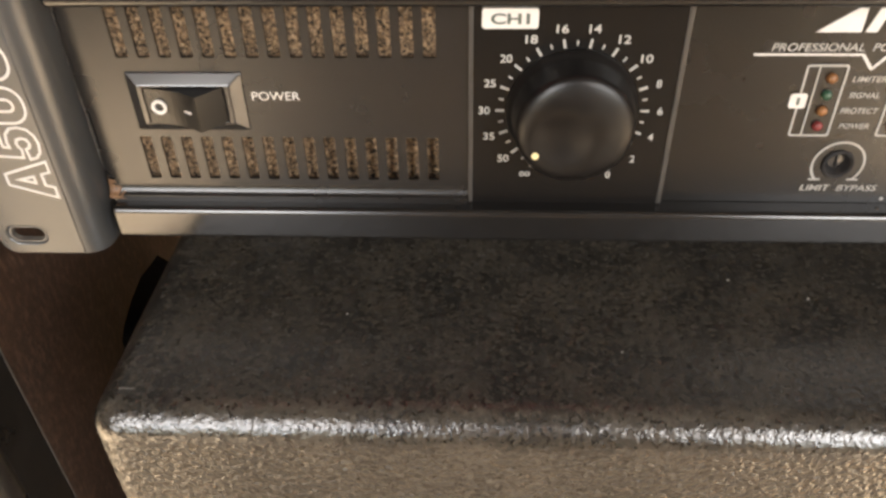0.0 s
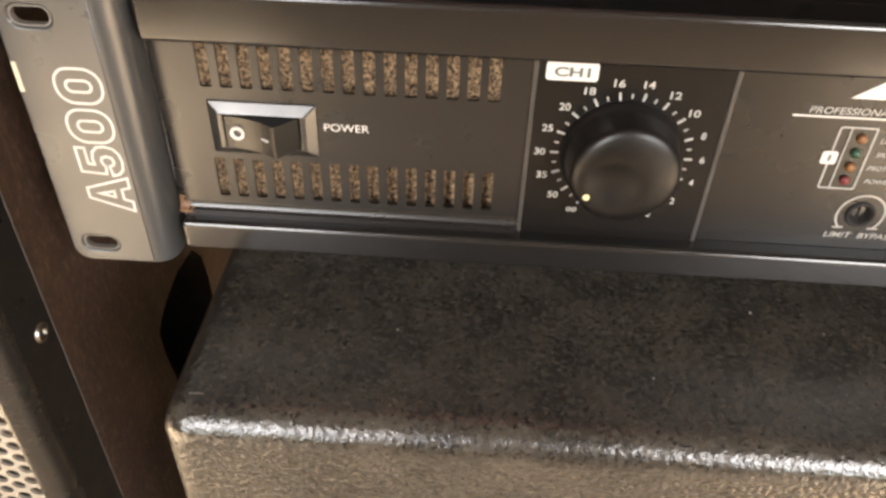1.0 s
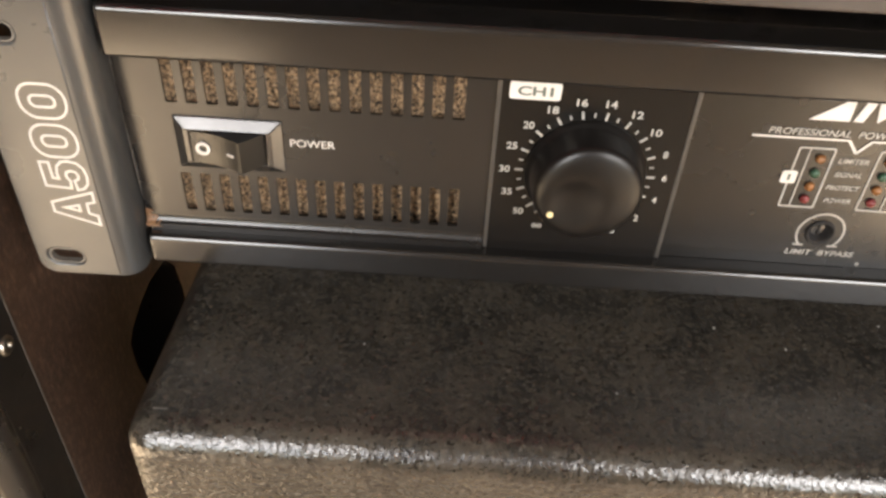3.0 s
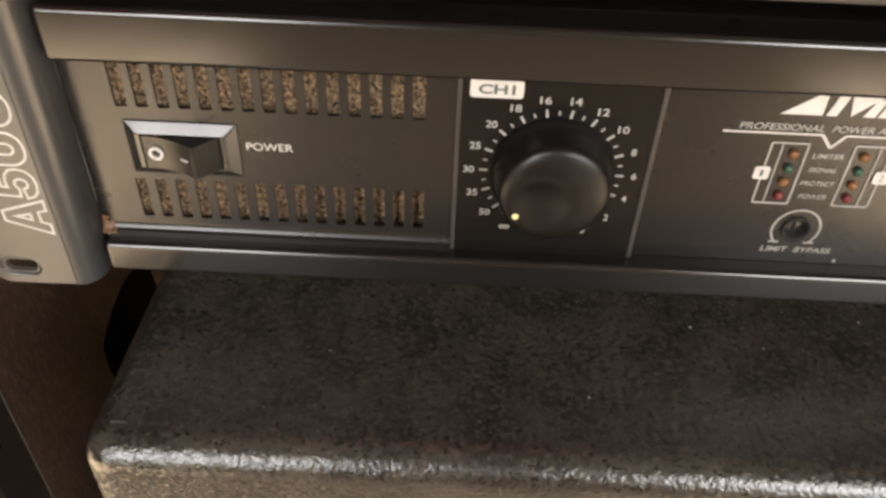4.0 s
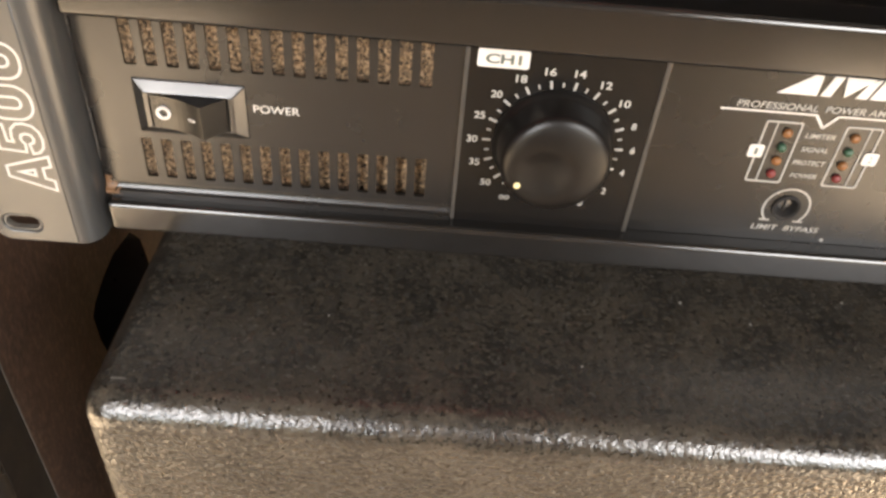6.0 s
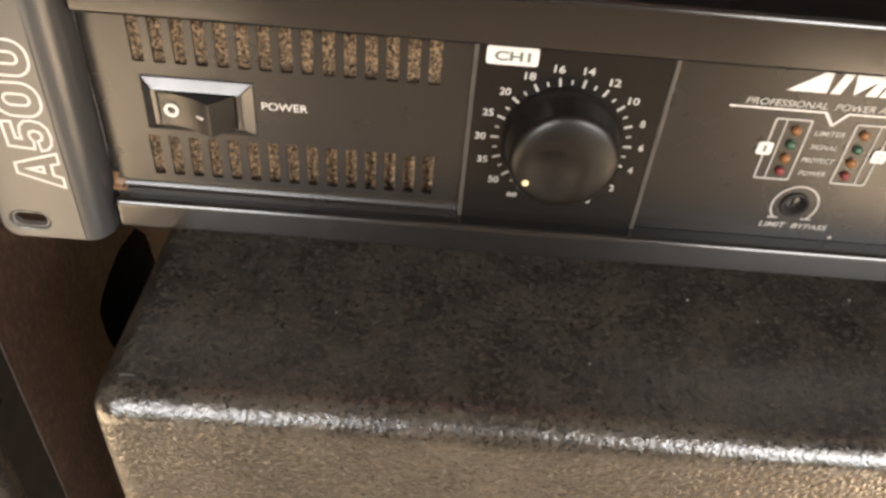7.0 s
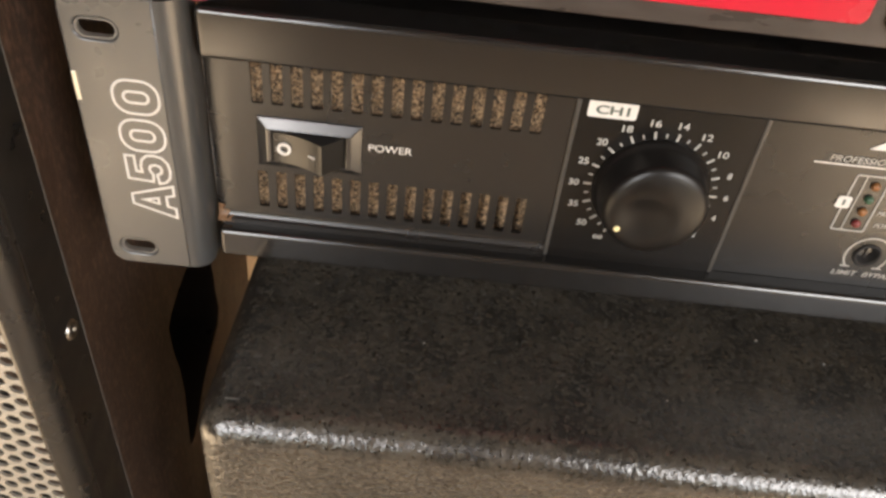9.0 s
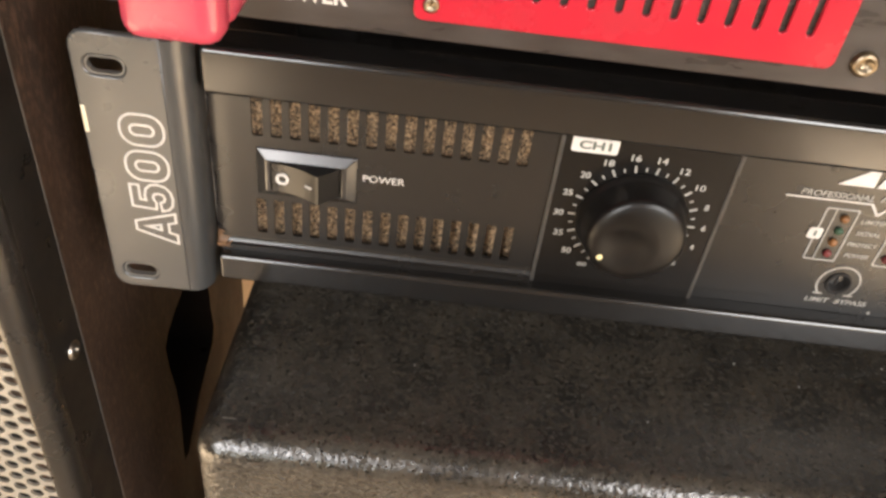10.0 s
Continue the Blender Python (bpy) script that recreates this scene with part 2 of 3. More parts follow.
def plate(name, loops, y_front, thick, mat, parent, label="", bevel=0.0, smooth=False):
    t = max(thick - 2 * bevel, 1e-5)
    return link(name, flat_mesh(name, loops, t, bevel, Matrix.Translation((0, y_front + thick / 2, 0)) @ STAND), mat, parent, label, smooth)


def text(name, words, x, y, z, width, height, mat, parent, turn=0.0, shear=0.0, outline=0.0, bold=0.0, label=""):
    """Raised print of the built-in font, centred at (x, z) and fitted to width and height."""
    cu = bpy.data.curves.new(name, 'FONT')
    cu.body, cu.size, cu.align_x, cu.align_y, cu.shear = words, 1.0, 'CENTER', 'CENTER', shear
    cu.offset = bold
    if outline:
        cu.fill_mode, cu.bevel_depth, cu.bevel_resolution = 'NONE', outline, 1
    me = curve_mesh(name, cu, Matrix.Identity(4))
    co = np.empty(len(me.vertices) * 3)
    me.vertices.foreach_get("co", co)
    co = co.reshape(-1, 3)
    lo, hi = co.min(0), co.max(0)
    mid = (lo + hi) / 2
    flat = 0.0004 / max(hi[2] - lo[2], 1e-3) if outline else 1.0
    me.transform(at_face(x, y, z, turn) @ Matrix.Diagonal((width / (hi[0] - lo[0]), height / (hi[1] - lo[1]), flat, 1)) @ Matrix.Translation((-mid[0], -mid[1], 0)))
    return link(name, me, mat, parent, label)


def merge(*bms):
    out = bmesh.new()
    for b in bms:
        me = bpy.data.meshes.new("tmp")
        b.to_mesh(me)
        b.free()
        out.from_mesh(me)
        bpy.data.meshes.remove(me)
    return out


# ---------------------------------------------------------------- room
ROOM = (-2.4, 2.4, -1.7, 0.80, FLOOR, 2.7)
X0, X1, Y0, Y1, Z0, Z1 = ROOM


def structure(name, bm, mat, label, category):
    ob = part(name, bm, mat)
    return tagged(ob, label, category, kind="structure")


structure("floor", block(X0 - 0.15, X1 + 0.15, Y0 - 0.15, Y1 + 0.15, Z0 - 0.1, Z0), TILE, "tan tiled floor in warm daylight", "floor")
structure("ceiling", block(X0 - 0.15, X1 + 0.15, Y0 - 0.15, Y1 + 0.15, Z1, Z1 + 0.1), CEIL, "unseen boarded ceiling above the stack, darkened to cut bounced light", "ceiling")
structure("wall_north", block(X0 - 0.15, X1 + 0.15, Y1, Y1 + 0.15, Z0, Z1), WALL_BACK, "pale peach plaster wall behind the stack", "wall")
structure("wall_west", block(X0 - 0.15, X0, Y0, Y1, Z0, Z1), WALL, "unseen plaster wall, darkened to cut bounced light", "wall")

# Unseen wall; the pier between its openings keeps the mid floor dark.
south = flat_mesh("wall_south", [[(X0 - 0.15, Z0), (X1 + 0.15, Z0), (X1 + 0.15, Z1), (X0 - 0.15, Z1)],
                                 rounded(-1.05, -0.36, -0.12, 1.45, 0.002, 1), rounded(0.74, 1.90, -0.12, 1.45, 0.002, 1)], 0.15, 0,
                  Matrix.Translation((0, Y0 - 0.075, 0)) @ STAND)
SIDE_UP = Matrix(((0, 0, 1, 0), (1, 0, 0, 0), (0, 1, 0, 0), (0, 0, 0, 1)))  # drawn flat (y, z), its face towards +x
# The opening is made up to hold the side lamp.
east = flat_mesh("wall_east", [[(Y0, Z0), (Y1, Z0), (Y1, Z1), (Y0, Z1)], rounded(0.41, 0.75, -0.45, 0.85, 0.002, 1)], 0.15, 0,
                 Matrix.Translation((X1 + 0.075, 0, 0)) @ SIDE_UP)
tagged(link("wall_east", east, WALL), "unseen darkened plaster wall with an added opening for the side lamp", "wall", kind="structure")
tagged(link("wall_south", south, WALL), "unseen plaster wall with two openings, darkened to cut bounced light", "wall", kind="structure")

# ---------------------------------------------------------------- black cabinet under the amplifier
cab = thing("speaker_cabinet", (0.10, 0.10, FLOOR), "black speckled textured speaker cabinet with rounded edges", "speaker")
bm = block(-0.1265, 0.36, -0.062, 0.22, FLOOR + 0.012, 0.0)
bmesh.ops.bevel(bm, geom=bm.edges[:], offset=0.0095, segments=6, profile=0.5, affect='EDGES')
even_normals(part("body", bm, COAT, cab))
for fx in (-0.09, 0.32):
    for fy in (-0.03, 0.19):
        part("foot", block(fx - 0.015, fx + 0.015, fy - 0.015, fy + 0.015, FLOOR, FLOOR + 0.014, 0.003), RUBBER, cab)

for fx, fy, fr in ((0.057, -0.002, 0.0004), (0.079, -0.010, 0.00035), (0.115, 0.004, 0.0004), (0.020, -0.034, 0.0003), (-0.060, -0.020, 0.0003)):
    bm = lathe([(0.0, 0.0003), (fr, 0.0002), (fr, 0.0)], 7)
    bmesh.ops.rotate(bm, verts=bm.verts[:], cent=(0, 0, 0), matrix=Matrix.Rotation(radians(-90), 3, 'X'))
    bmesh.ops.translate(bm, verts=bm.verts[:], vec=(fx, fy, 0.0))
    part("dust_fleck", bm, GREY_PRINT, cab, "pale fleck of dust")
part("scratch", block(-0.1185, -0.1140, -0.0512, -0.0509, -0.0002, 0.0002, 0.0001), SCUFF, cab, "pale scratch near the corner")

# ---------------------------------------------------------------- brown cabinet beside it
side = thing("wooden_loudspeaker", (-0.33, 0.08, FLOOR), "dark brown fibreboard loudspeaker with a perforated metal front grille", "speaker")
SX = -0.183
hole = [(0.0575, -0.092), (0.063, -0.0875), (0.075, -0.0835), (0.090, -0.081), (0.112, -0.085), (0.122, -0.098), (0.1255, -0.117), (0.1255, -0.131), (0.1278, -0.146), (0.1225, -0.1555),
        (0.104, -0.1625), (0.089, -0.1685), (0.075, -0.180), (0.064, -0.187), (0.0575, -0.186), (0.060, -0.164), (0.0625, -0.145), (0.0618, -0.126), (0.0580, -0.108)]
me = flat_mesh("side_panel", [[(-0.034, FLOOR + 0.01), (0.19, FLOOR + 0.01), (0.19, 0.62), (-0.034, 0.62)], hole], 0.018, 0.0, Matrix.Translation((SX - 0.009, 0, 0)) @ SIDE_UP)
link("side_panel", me, WOOD, side)
me = flat_mesh("side_panel", [[(-0.034, FLOOR + 0.01), (0.19, FLOOR + 0.01), (0.19, 0.62), (-0.034, 0.62)]], 0.018, 0.0, Matrix.Translation((-0.511, 0, 0)) @ SIDE_UP)
link("side_panel", me, WOOD, side)
part("back_panel", block(-0.502, SX - 0.018, 0.172, 0.19, FLOOR + 0.01, 0.62), WOOD, side)
part("top_panel", block(-0.502, SX - 0.018, -0.034, 0.172, 0.602, 0.62), WOOD, side)
part("bottom_panel", block(-0.502, SX - 0.018, -0.034, 0.172, FLOOR + 0.01, FLOOR + 0.028), WOOD, side)
# recessed handle cup behind the cut-out
bm = bmesh.new()
rows_ = []
for depth, k in ((-0.0176, 0.985), (0.0, 0.985), (0.012, 0.96), (0.026, 0.86), (0.036, 0.62), (0.040, 0.30)):
    rows_.append([bm.verts.new((SX - 0.018 - depth, 0.092 + (y - 0.092) * k, -0.128 + (z + 0.128) * k)) for y, z in hole])
for a, b in zip(rows_, rows_[1:]):
    for i in range(len(a)):
        bm.faces.new((a[i], a[(i + 1) % len(a)], b[(i + 1) % len(a)], b[i]))
bm.faces.new(rows_[-1])
bmesh.ops.recalc_face_normals(bm, faces=bm.faces[:])
part("handle_cup", bm, CUP, side, "black plastic recessed handle cup", smooth=True)

# folded grille: perforated front, rounded fold, flange screwed to the side
GX, GY = SX + 0.0012, -0.041
bm = bmesh.new()
prof = [(GX, -0.0315), (GX, -0.034)]
for i in range(1, 9):
    a = radians(90 * i / 8)
    prof.append((GX - 0.007 + 0.007 * math.cos(a), -0.034 - 0.007 * math.sin(a)))
low, high = FLOOR + 0.01, 0.62
va = [bm.verts.new((x, y, low)) for x, y in prof]
vb = [bm.verts.new((x, y, high)) for x, y in prof]
for i in range(len(prof) - 1):
    bm.faces.new((va[i], va[i + 1], vb[i + 1], vb[i]))
bmesh.ops.recalc_face_normals(bm, faces=bm.faces[:])
fl = part("grille_fold", bm, FOLD, side, "rounded fold of the metal grille", smooth=True)
part("grille_flange", block(SX + 0.0002, GX + 0.0008, -0.0318, -0.0120, low, high, 0.0003), FLANGE, side, "black flange strip screwed to the side")
part("worn_edge", block(SX + 0.0003, GX + 0.0010, -0.0125, -0.0119, low, high, 0.0001), SCUFF, side, "scuffed bare edge of the flange")
sol = fl.modifiers.new("sheet", 'SOLIDIFY')
sol.thickness, sol.offset = 0.0012, 0
PITCH, COL = 0.0068, 0.0056
holes = []
edge_x = GX - 0.0095
for c in range(24):
    for k in range(int(0.62 / PITCH)):
        z = -0.36 + PITCH * (k + 0.5 * (c % 2))
        holes.append(circle(edge_x - COL * c, z, 0.00235, 10, 1.12, 1.0))
plate("perforated_grille", [[(-0.5, low), (GX - 0.007, low), (GX - 0.007, high), (-0.5, high)]] + holes, GY, 0.0012, GRILLE, side, "perforated black metal grille, its reflected light painted in as beige")
part("grille_backing", block(-0.50, SX - 0.019, -0.033, -0.031, FLOOR + 0.03, 0.60), DARK, side, "dark cloth behind the grille")
screw_prof = [(0.0, 0.0), (0.0011, 0.0), (0.0012, 0.0012), (0.0024, 0.0018), (0.0034, 0.0012), (0.0038, 0.0)]
for k in range(-3, 5):
    z = -0.0125 + 0.1235 * k
    bm = lathe(screw_prof[::-1], 20)
    bmesh.ops.rotate(bm, verts=bm.verts[:], cent=(0, 0, 0), matrix=Matrix.Rotation(radians(90), 3, 'Z'))
    bmesh.ops.translate(bm, verts=bm.verts[:], vec=(GX + 0.0005, -0.0195, z))
    part("screw", bm, STEEL, side, "shiny steel flange screw", smooth=True)

# ---------------------------------------------------------------- lower amplifier
amp = thing("power_amplifier", (0.08, 0.17, 0.0), "charcoal rack power amplifier with vents, dial and switch on the cabinet", "amplifier")
MID = 0.080


def mirror_x(x):
    return 2 * MID - x


part("chassis", block(-0.129, mirror_x(-0.129), 0.0085, 0.32, 0.012, 0.1015, 0.001), CHARCOAL, amp)
for fx in (-0.09, 0.25):
    for fy in (0.03, 0.19):
        part("foot", block(fx - 0.01, fx + 0.01, fy - 0.01, fy + 0.01, 0.0, 0.013, 0.002), RUBBER, amp)
# rims
even_normals(part("top_rim", block(-0.1305, mirror_x(-0.1305), -0.006, 0.0090, 0.0885, 0.1035, 0.0018, 5), CHARCOAL, amp))
even_normals(part("bottom_rim", block(-0.1305, mirror_x(-0.1305), -0.006, 0.0090, 0.017, 0.028, 0.0018, 5), CHARCOAL, amp))

# ears: flat plates with two slotted holes, folded back along the inner edge
def ear(sign):
    def mx(x):
        return x if sign > 0 else mirror_x(x)
    loops = []
    for pts in (rounded(-0.1640, -0.1370, 0.0150, 0.1060, 0.0045), rounded(-0.1617, -0.1488, 0.0178, 0.0252, 0.0036), rounded(-0.1617, -0.1488, 0.0928, 0.1002, 0.0036)):
        loops.append([(mx(x), z) for x, z in pts])
    # the fold side stays square
    x_in = -0.1390
    loops[0] = [(mx(x_in - 0.0006), 0.0152), (mx(x_in - 0.0006), 0.1058)] + [(mx(x), z) for x, z in rounded(-0.1640, -0.1370, 0.0150, 0.1060, 0.0045) if x < -0.1440]
    e = plate("rack_ear", loops, -0.0110, 0.0028, EAR_SHEEN, amp, "painted steel rack ear with two slots, its sheen put in as grey", bevel=0.0007)
    for z0, z1 in ((0.0185, 0.0245), (0.0935, 0.0995)):  # bare metal inside the slots
        rim = [[(mx(x), z) for x, z in rounded(-0.16095 + d, -0.14955 - d, z0 + 0.00005 + d, z1 - 0.00005 - d, 0.0029 - d)] for d in (0.0, 0.0006)]
        plate("slot_edge", rim, -0.0104, 0.0020, SCUFF, e, "bare worn edge of the slot")
    bm = bmesh.new()
    prof = []
    r = 0.0066
    for i in range(13):
        a = radians(90 - 90 * i / 12)
        prof.append((x_in + r * math.cos(a), -0.01105 + r - r * math.sin(a)))
    prof.append((x_in + r, 0.004))
    prof += [(x_in + r - 0.0024, 0.004), (x_in + r - 0.0024, -0.0110 + r)]
    prof += [(x_in, -0.0110 + 0.0028)]
    va = [bm.verts.new((mx(x), y, 0.0150)) for x, y in prof]
    vb = [bm.verts.new((mx(x), y, 0.1060)) for x, y in prof]
    for i in range(len(prof)):
        j = (i + 1) % len(prof)
        bm.faces.new((va[i], va[j], vb[j], vb[i]))
    bm.faces.new(va)
    bm.faces.new(vb)
    bmesh.ops.recalc_face_normals(bm, faces=bm.faces[:])
    part("ear_fold", creased(bm), EAR_SHEEN, e, smooth=True)
    return e


ear_left = ear(1)
ear(-1)
MM = 0.001


def model_lettering():
    """Outlined letters A500, reading upwards along the ear."""
    zero = (rounded(0, 10.5, 0, 13, 4.6, 6), rounded(3.5, 7.0, 3.0, 10.0, 1.7, 4))
    five = ([(1, 13), (9.3, 13), (9.3, 10.3), (3.9, 10.3), (3.7, 8.5), (5.5, 8.7), (8.0, 8.2), (9.7, 6.6), (10, 4.4), (9.4, 2.0), (7.6, .5), (5, 0), (2.3, .4),
             (.6, 1.8), (0, 3.8), (3.2, 4.1), (3.8, 2.9), (5, 2.5), (6.3, 3.0), (6.7, 4.4), (6.2, 5.8), (5, 6.2), (3.9, 5.9), (3.2, 5.3), (.5, 5.6)],)
    letter_a = ([(0, 0), (4.2, 13), (7.8, 13), (12, 0), (8.5, 0), (7.8, 2.5), (4.2, 2.5), (3.5, 0)], [(4.9, 5), (7.1, 5), (6, 9.3)])
    for loops, at in ((letter_a, 0.0), (five, 12.7), (zero, 24.0), (zero, 36.6)):
        me = flat_mesh("model_letter", [[((u + at) * MM, v * MM) for u, v in pts] for pts in loops], 0.0, 0.00042,
                       at_face(-0.1410, -0.0110, 0.0352, 90) @ Matrix.Diagonal((1, 1, 0.35, 1)), fill='NONE')
        link("model_letter", me, WHITE, ear_left, "white outlined printed letter")


model_lettering()
part("paint_chip", block(-0.16425, -0.1628, -0.0113, -0.0108, 0.0745, 0.0835, 0.0002), BARE, ear_left, "bare chip on the ear's edge")

for cx, cz, cr in ((-0.1630, 0.1035, 0.0009), (-0.1622, 0.1049, 0.0007), (-0.1560, 0.1013, 0.0004), (-0.1508, 0.0922, 0.0006), (-0.1627, 0.0185, 0.0008), (-0.1634, 0.0330, 0.0005)):
    pts = [(cx + cr * (0.7 + 0.5 * noise.noise(Vector((cx * 4000, a, 1)))) * math.cos(a), cz + cr * (0.7 + 0.5 * noise.noise(Vector((cz * 4000, a, 2)))) * math.sin(a))
           for a in [0.55 * i for i in range(11)]]
    plate("paint_chip", [pts], -0.0112, 0.0004, SCUFF, ear_left, "small bare chip in the ear's paint")

# vent panel with two rows of fifteen slots
slots = []
for k in range(15):
    x = -0.1180 + 0.00586 * k
    slots.append(rounded(x, x + 0.0034, 0.0730, 0.0875, 0.0003, 1))
    slots.append(rounded(x + 0.0002, x + 0.0034, 0.0350, 0.0490, 0.0003, 1))
plate("vent_panel", [[(-0.1240, 0.0310), (-0.0235, 0.0310), (-0.0235, 0.0890), (-0.1240, 0.0890)]] + slots, 0.0, 0.0012, PANEL, amp)
LIP_Z, LIP_R, LIP_OUT = 0.0300, 0.0030, -0.0018


def margin_y(x):
    """The panel's end rolls gently back beside the ear."""
    return 0.0004 * max(0.0, (-0.1240 - x) / 0.0075) ** 2


def lip_y(z):
    """The panel's foot curves forward to the bottom rim."""
    s = min(1.0, max(0.0, 1 - (z - LIP_Z) / LIP_R))
    return LIP_OUT * (1 - math.sqrt(1 - s * s))


def swept(name, prof, along, upright):
    """A closed profile of (across, y) pairs swept along x, or along z when upright."""
    bm = bmesh.new()
    ends = [[bm.verts.new((d, y, e) if upright else (e, y, d)) for d, y in prof] for e in along]
    n = len(prof)
    for i in range(n):
        bm.faces.new((ends[0][i], ends[0][(i + 1) % n], ends[1][(i + 1) % n], ends[1][i]))
    for e in ends:
        bm.faces.new(e)
    bmesh.ops.recalc_face_normals(bm, faces=bm.faces[:])
    return part(name, creased(bm), PANEL, amp, smooth=True)


prof = [(LIP_Z + LIP_R * (1 - math.sin(radians(9 * i))), LIP_OUT * (1 - math.cos(radians(9 * i)))) for i in range(11)]
swept("vent_lip", prof + [(0.0272, LIP_OUT), (0.0272, 0.0026), (LIP_Z + LIP_R, 0.0026)], (-0.1300, -0.0242), False)
prof = [(-0.1240 - 0.00075 * i, margin_y(-0.1240 - 0.00075 * i)) for i in range(11)]
swept("vent_margin", prof + [(-0.1315, 0.0026), (-0.1240, 0.0026)], (0.0290, 0.0888), True)


def worn_patch(name, x0, x1, z0, z1, inside, mat, label, n=26):
    """A ragged scrap of bare surface lying on the curved corner of the vent panel."""
    bm = bmesh.new()
    g = [[bm.verts.new((x0 + (x1 - x0) * i / n, min(margin_y(x0 + (x1 - x0) * i / n), lip_y(z0 + (z1 - z0) * j / n)) - 0.0002, z0 + (z1 - z0) * j / n))
          for j in range(n + 1)] for i in range(n + 1)]
    for i in range(n):
        for j in range(n):
            c = g[i][j].co
            if inside(i / n, j / n, noise.noise(Vector((c.x * 900, c.z * 900, 5)))):
                bm.faces.new((g[i][j], g[i + 1][j], g[i + 1][j + 1], g[i][j + 1]))
    bmesh.ops.delete(bm, geom=[v for v in bm.verts if not v.link_faces], context='VERTS')
    return part(name, bm, mat, amp, label)


worn_patch("rust_patch", -0.1313, -0.1262, 0.0288, 0.0345, lambda u, v, w: u + 0.8 * v + 0.45 * w < 0.95, RUST, "rust-coloured bare corner of the vent panel")
worn_patch("paint_chip", -0.1314, -0.1304, 0.0400, 0.0885, lambda u, v, w: u < 0.30 + 0.55 * w + 0.25 * math.sin(7 * v), SCUFF, "bare worn line along the panel's end", 60)
# foam filter: a rough mat behind the slots
bm = bmesh.new()
nx, nz = 150, 90
grid = [[None] * (nz + 1) for _ in range(nx + 1)]
for i in range(nx + 1):
    for j in range(nz + 1):
        x, z = -0.1225 + 0.095 * i / nx, 0.0325 + 0.056 * j / nz
        d = noise.noise(Vector((x * 700, z * 700, 0))) + 0.7 * noise.noise(Vector((x * 1500, z * 1500, 3)))
        sag = 0.0018 * max(0.0, (x + 0.09) / 0.06) * max(0.0, (0.075 - z) / 0.035)  # the mat hangs back towards its far lower corner
        grid[i][j] = bm.verts.new((x, 0.0032 + 0.0008 * d + min(sag, 0.0018), z))
for i in range(nx):
    for j in range(nz):
        bm.faces.new((grid[i][j], grid[i + 1][j], grid[i + 1][j + 1], grid[i][j + 1]))
part("filter_foam", bm, FOAM, amp, "dusty brown foam filter behind the vents")

# power switch
bm = bmesh.new()
rings = []
for inset_x, inset_z, y in ((0, 0, 0.0005), (0, 0, -0.0004), (0.0034, 0.0030, -0.0024), (0.0048, 0.0034, -0.0024), (0.0048, 0.0034, 0.0010)):
    x0, x1, z0, z1 = -0.1170 + inset_x, -0.0850 - inset_x, 0.0515 + inset_z, 0.0690 - inset_z
    rings.append([bm.verts.new((x, y, z)) for x, z in ((x0, z0), (x1, z0), (x1, z1), (x0, z1))])
for a, b in zip(rings, rings[1:]):
    for i in range(4):
        bm.faces.new((a[i], a[(i + 1) % 4], b[(i + 1) % 4], b[i]))
bmesh.ops.recalc_face_normals(bm, faces=bm.faces[:])
bmesh.ops.bevel(bm, geom=[e for e in bm.edges if not e.is_boundary], offset=0.0003, segments=2, profile=0.5, affect='EDGES')
sw = part("switch_bezel", bm, BEZEL, amp, "black raised rocker switch frame")
bm = bmesh.new()
prof = [(-0.1118, 0.002), (-0.1118, -0.0026)]
for i in range(9):
    u = i / 8
    prof.append((-0.1114 + 0.0142 * u, -0.0026 - 0.0044 * u * u - 0.0002 * u))
prof += [(-0.0962, -0.0077), (-0.0904, -0.0016), (-0.0897, 0.002)]
va = [bm.verts.new((x, y, 0.0548)) for x, y in prof]
vb = [bm.verts.new((x, y, 0.0652)) for x, y in prof]
for i in range(len(prof)):
    j = (i + 1) % len(prof)
    bm.faces.new((va[i], va[j], vb[j], vb[i]))
bm.faces.new(va)
bm.faces.new(vb)
bmesh.ops.recalc_face_normals(bm, faces=bm.faces[:])
part("rocker", bm, SWITCH, sw, "black rocker tilted to off")
plate("off_mark", [circle(-0.1082, 0.0602, 0.0021, 20), circle(-0.1082, 0.0602, 0.0013, 20)], -0.0037, 0.0012, WHITE, sw)
bm = block(-0.0012, 0.0012, -0.0003, 0.0003, -0.00025, 0.00025)
bmesh.ops.transform(bm, verts=bm.verts[:], matrix=Matrix.Translation((-0.0995, -0.0060, 0.0600)) @ Matrix.Rotation(radians(-34), 4, 'Z'))
part("on_mark", bm, WHITE, sw)
text("power_text", "POWER", -0.0765, -0.0003, 0.0620, 0.0132, 0.0025, WHITE, amp, bold=0.0)

# channel plate with the level dial
plate("channel_plate", [[(-0.0228, 0.0282), (0.0305, 0.0282), (0.0305, 0.0890), (-0.0228, 0.0890)]], -0.0008, 0.0024, PLATE, amp, bevel=0.0002)
part("plate_edge", block(-0.0240, -0.0229, -0.0010, 0.0014, 0.0282, 0.0886, 0.0002), EDGE, amp)
part("plate_edge", block(0.0306, 0.0319, -0.0012, 0.0014, 0.0282, 0.0886, 0.0003), EDGE, amp)
tag = plate("channel_tag", [rounded(-0.0207, -0.0065, 0.0815, 0.0868, 0.0008, 3)], -0.0011, 0.0004, WHITE, amp, "white channel tag")
text("channel_text", "CH1", -0.0136, -0.0013, 0.08415, 0.0098, 0.0029, INK, tag, bold=0.03)
KX, KZ = 0.0038, 0.0584
FACE = -0.0010
names = ["oo", "50", "35", "30", "25", "20", "18", "16", "14", "12", "10", "8", "6", "4", "2", "0"]
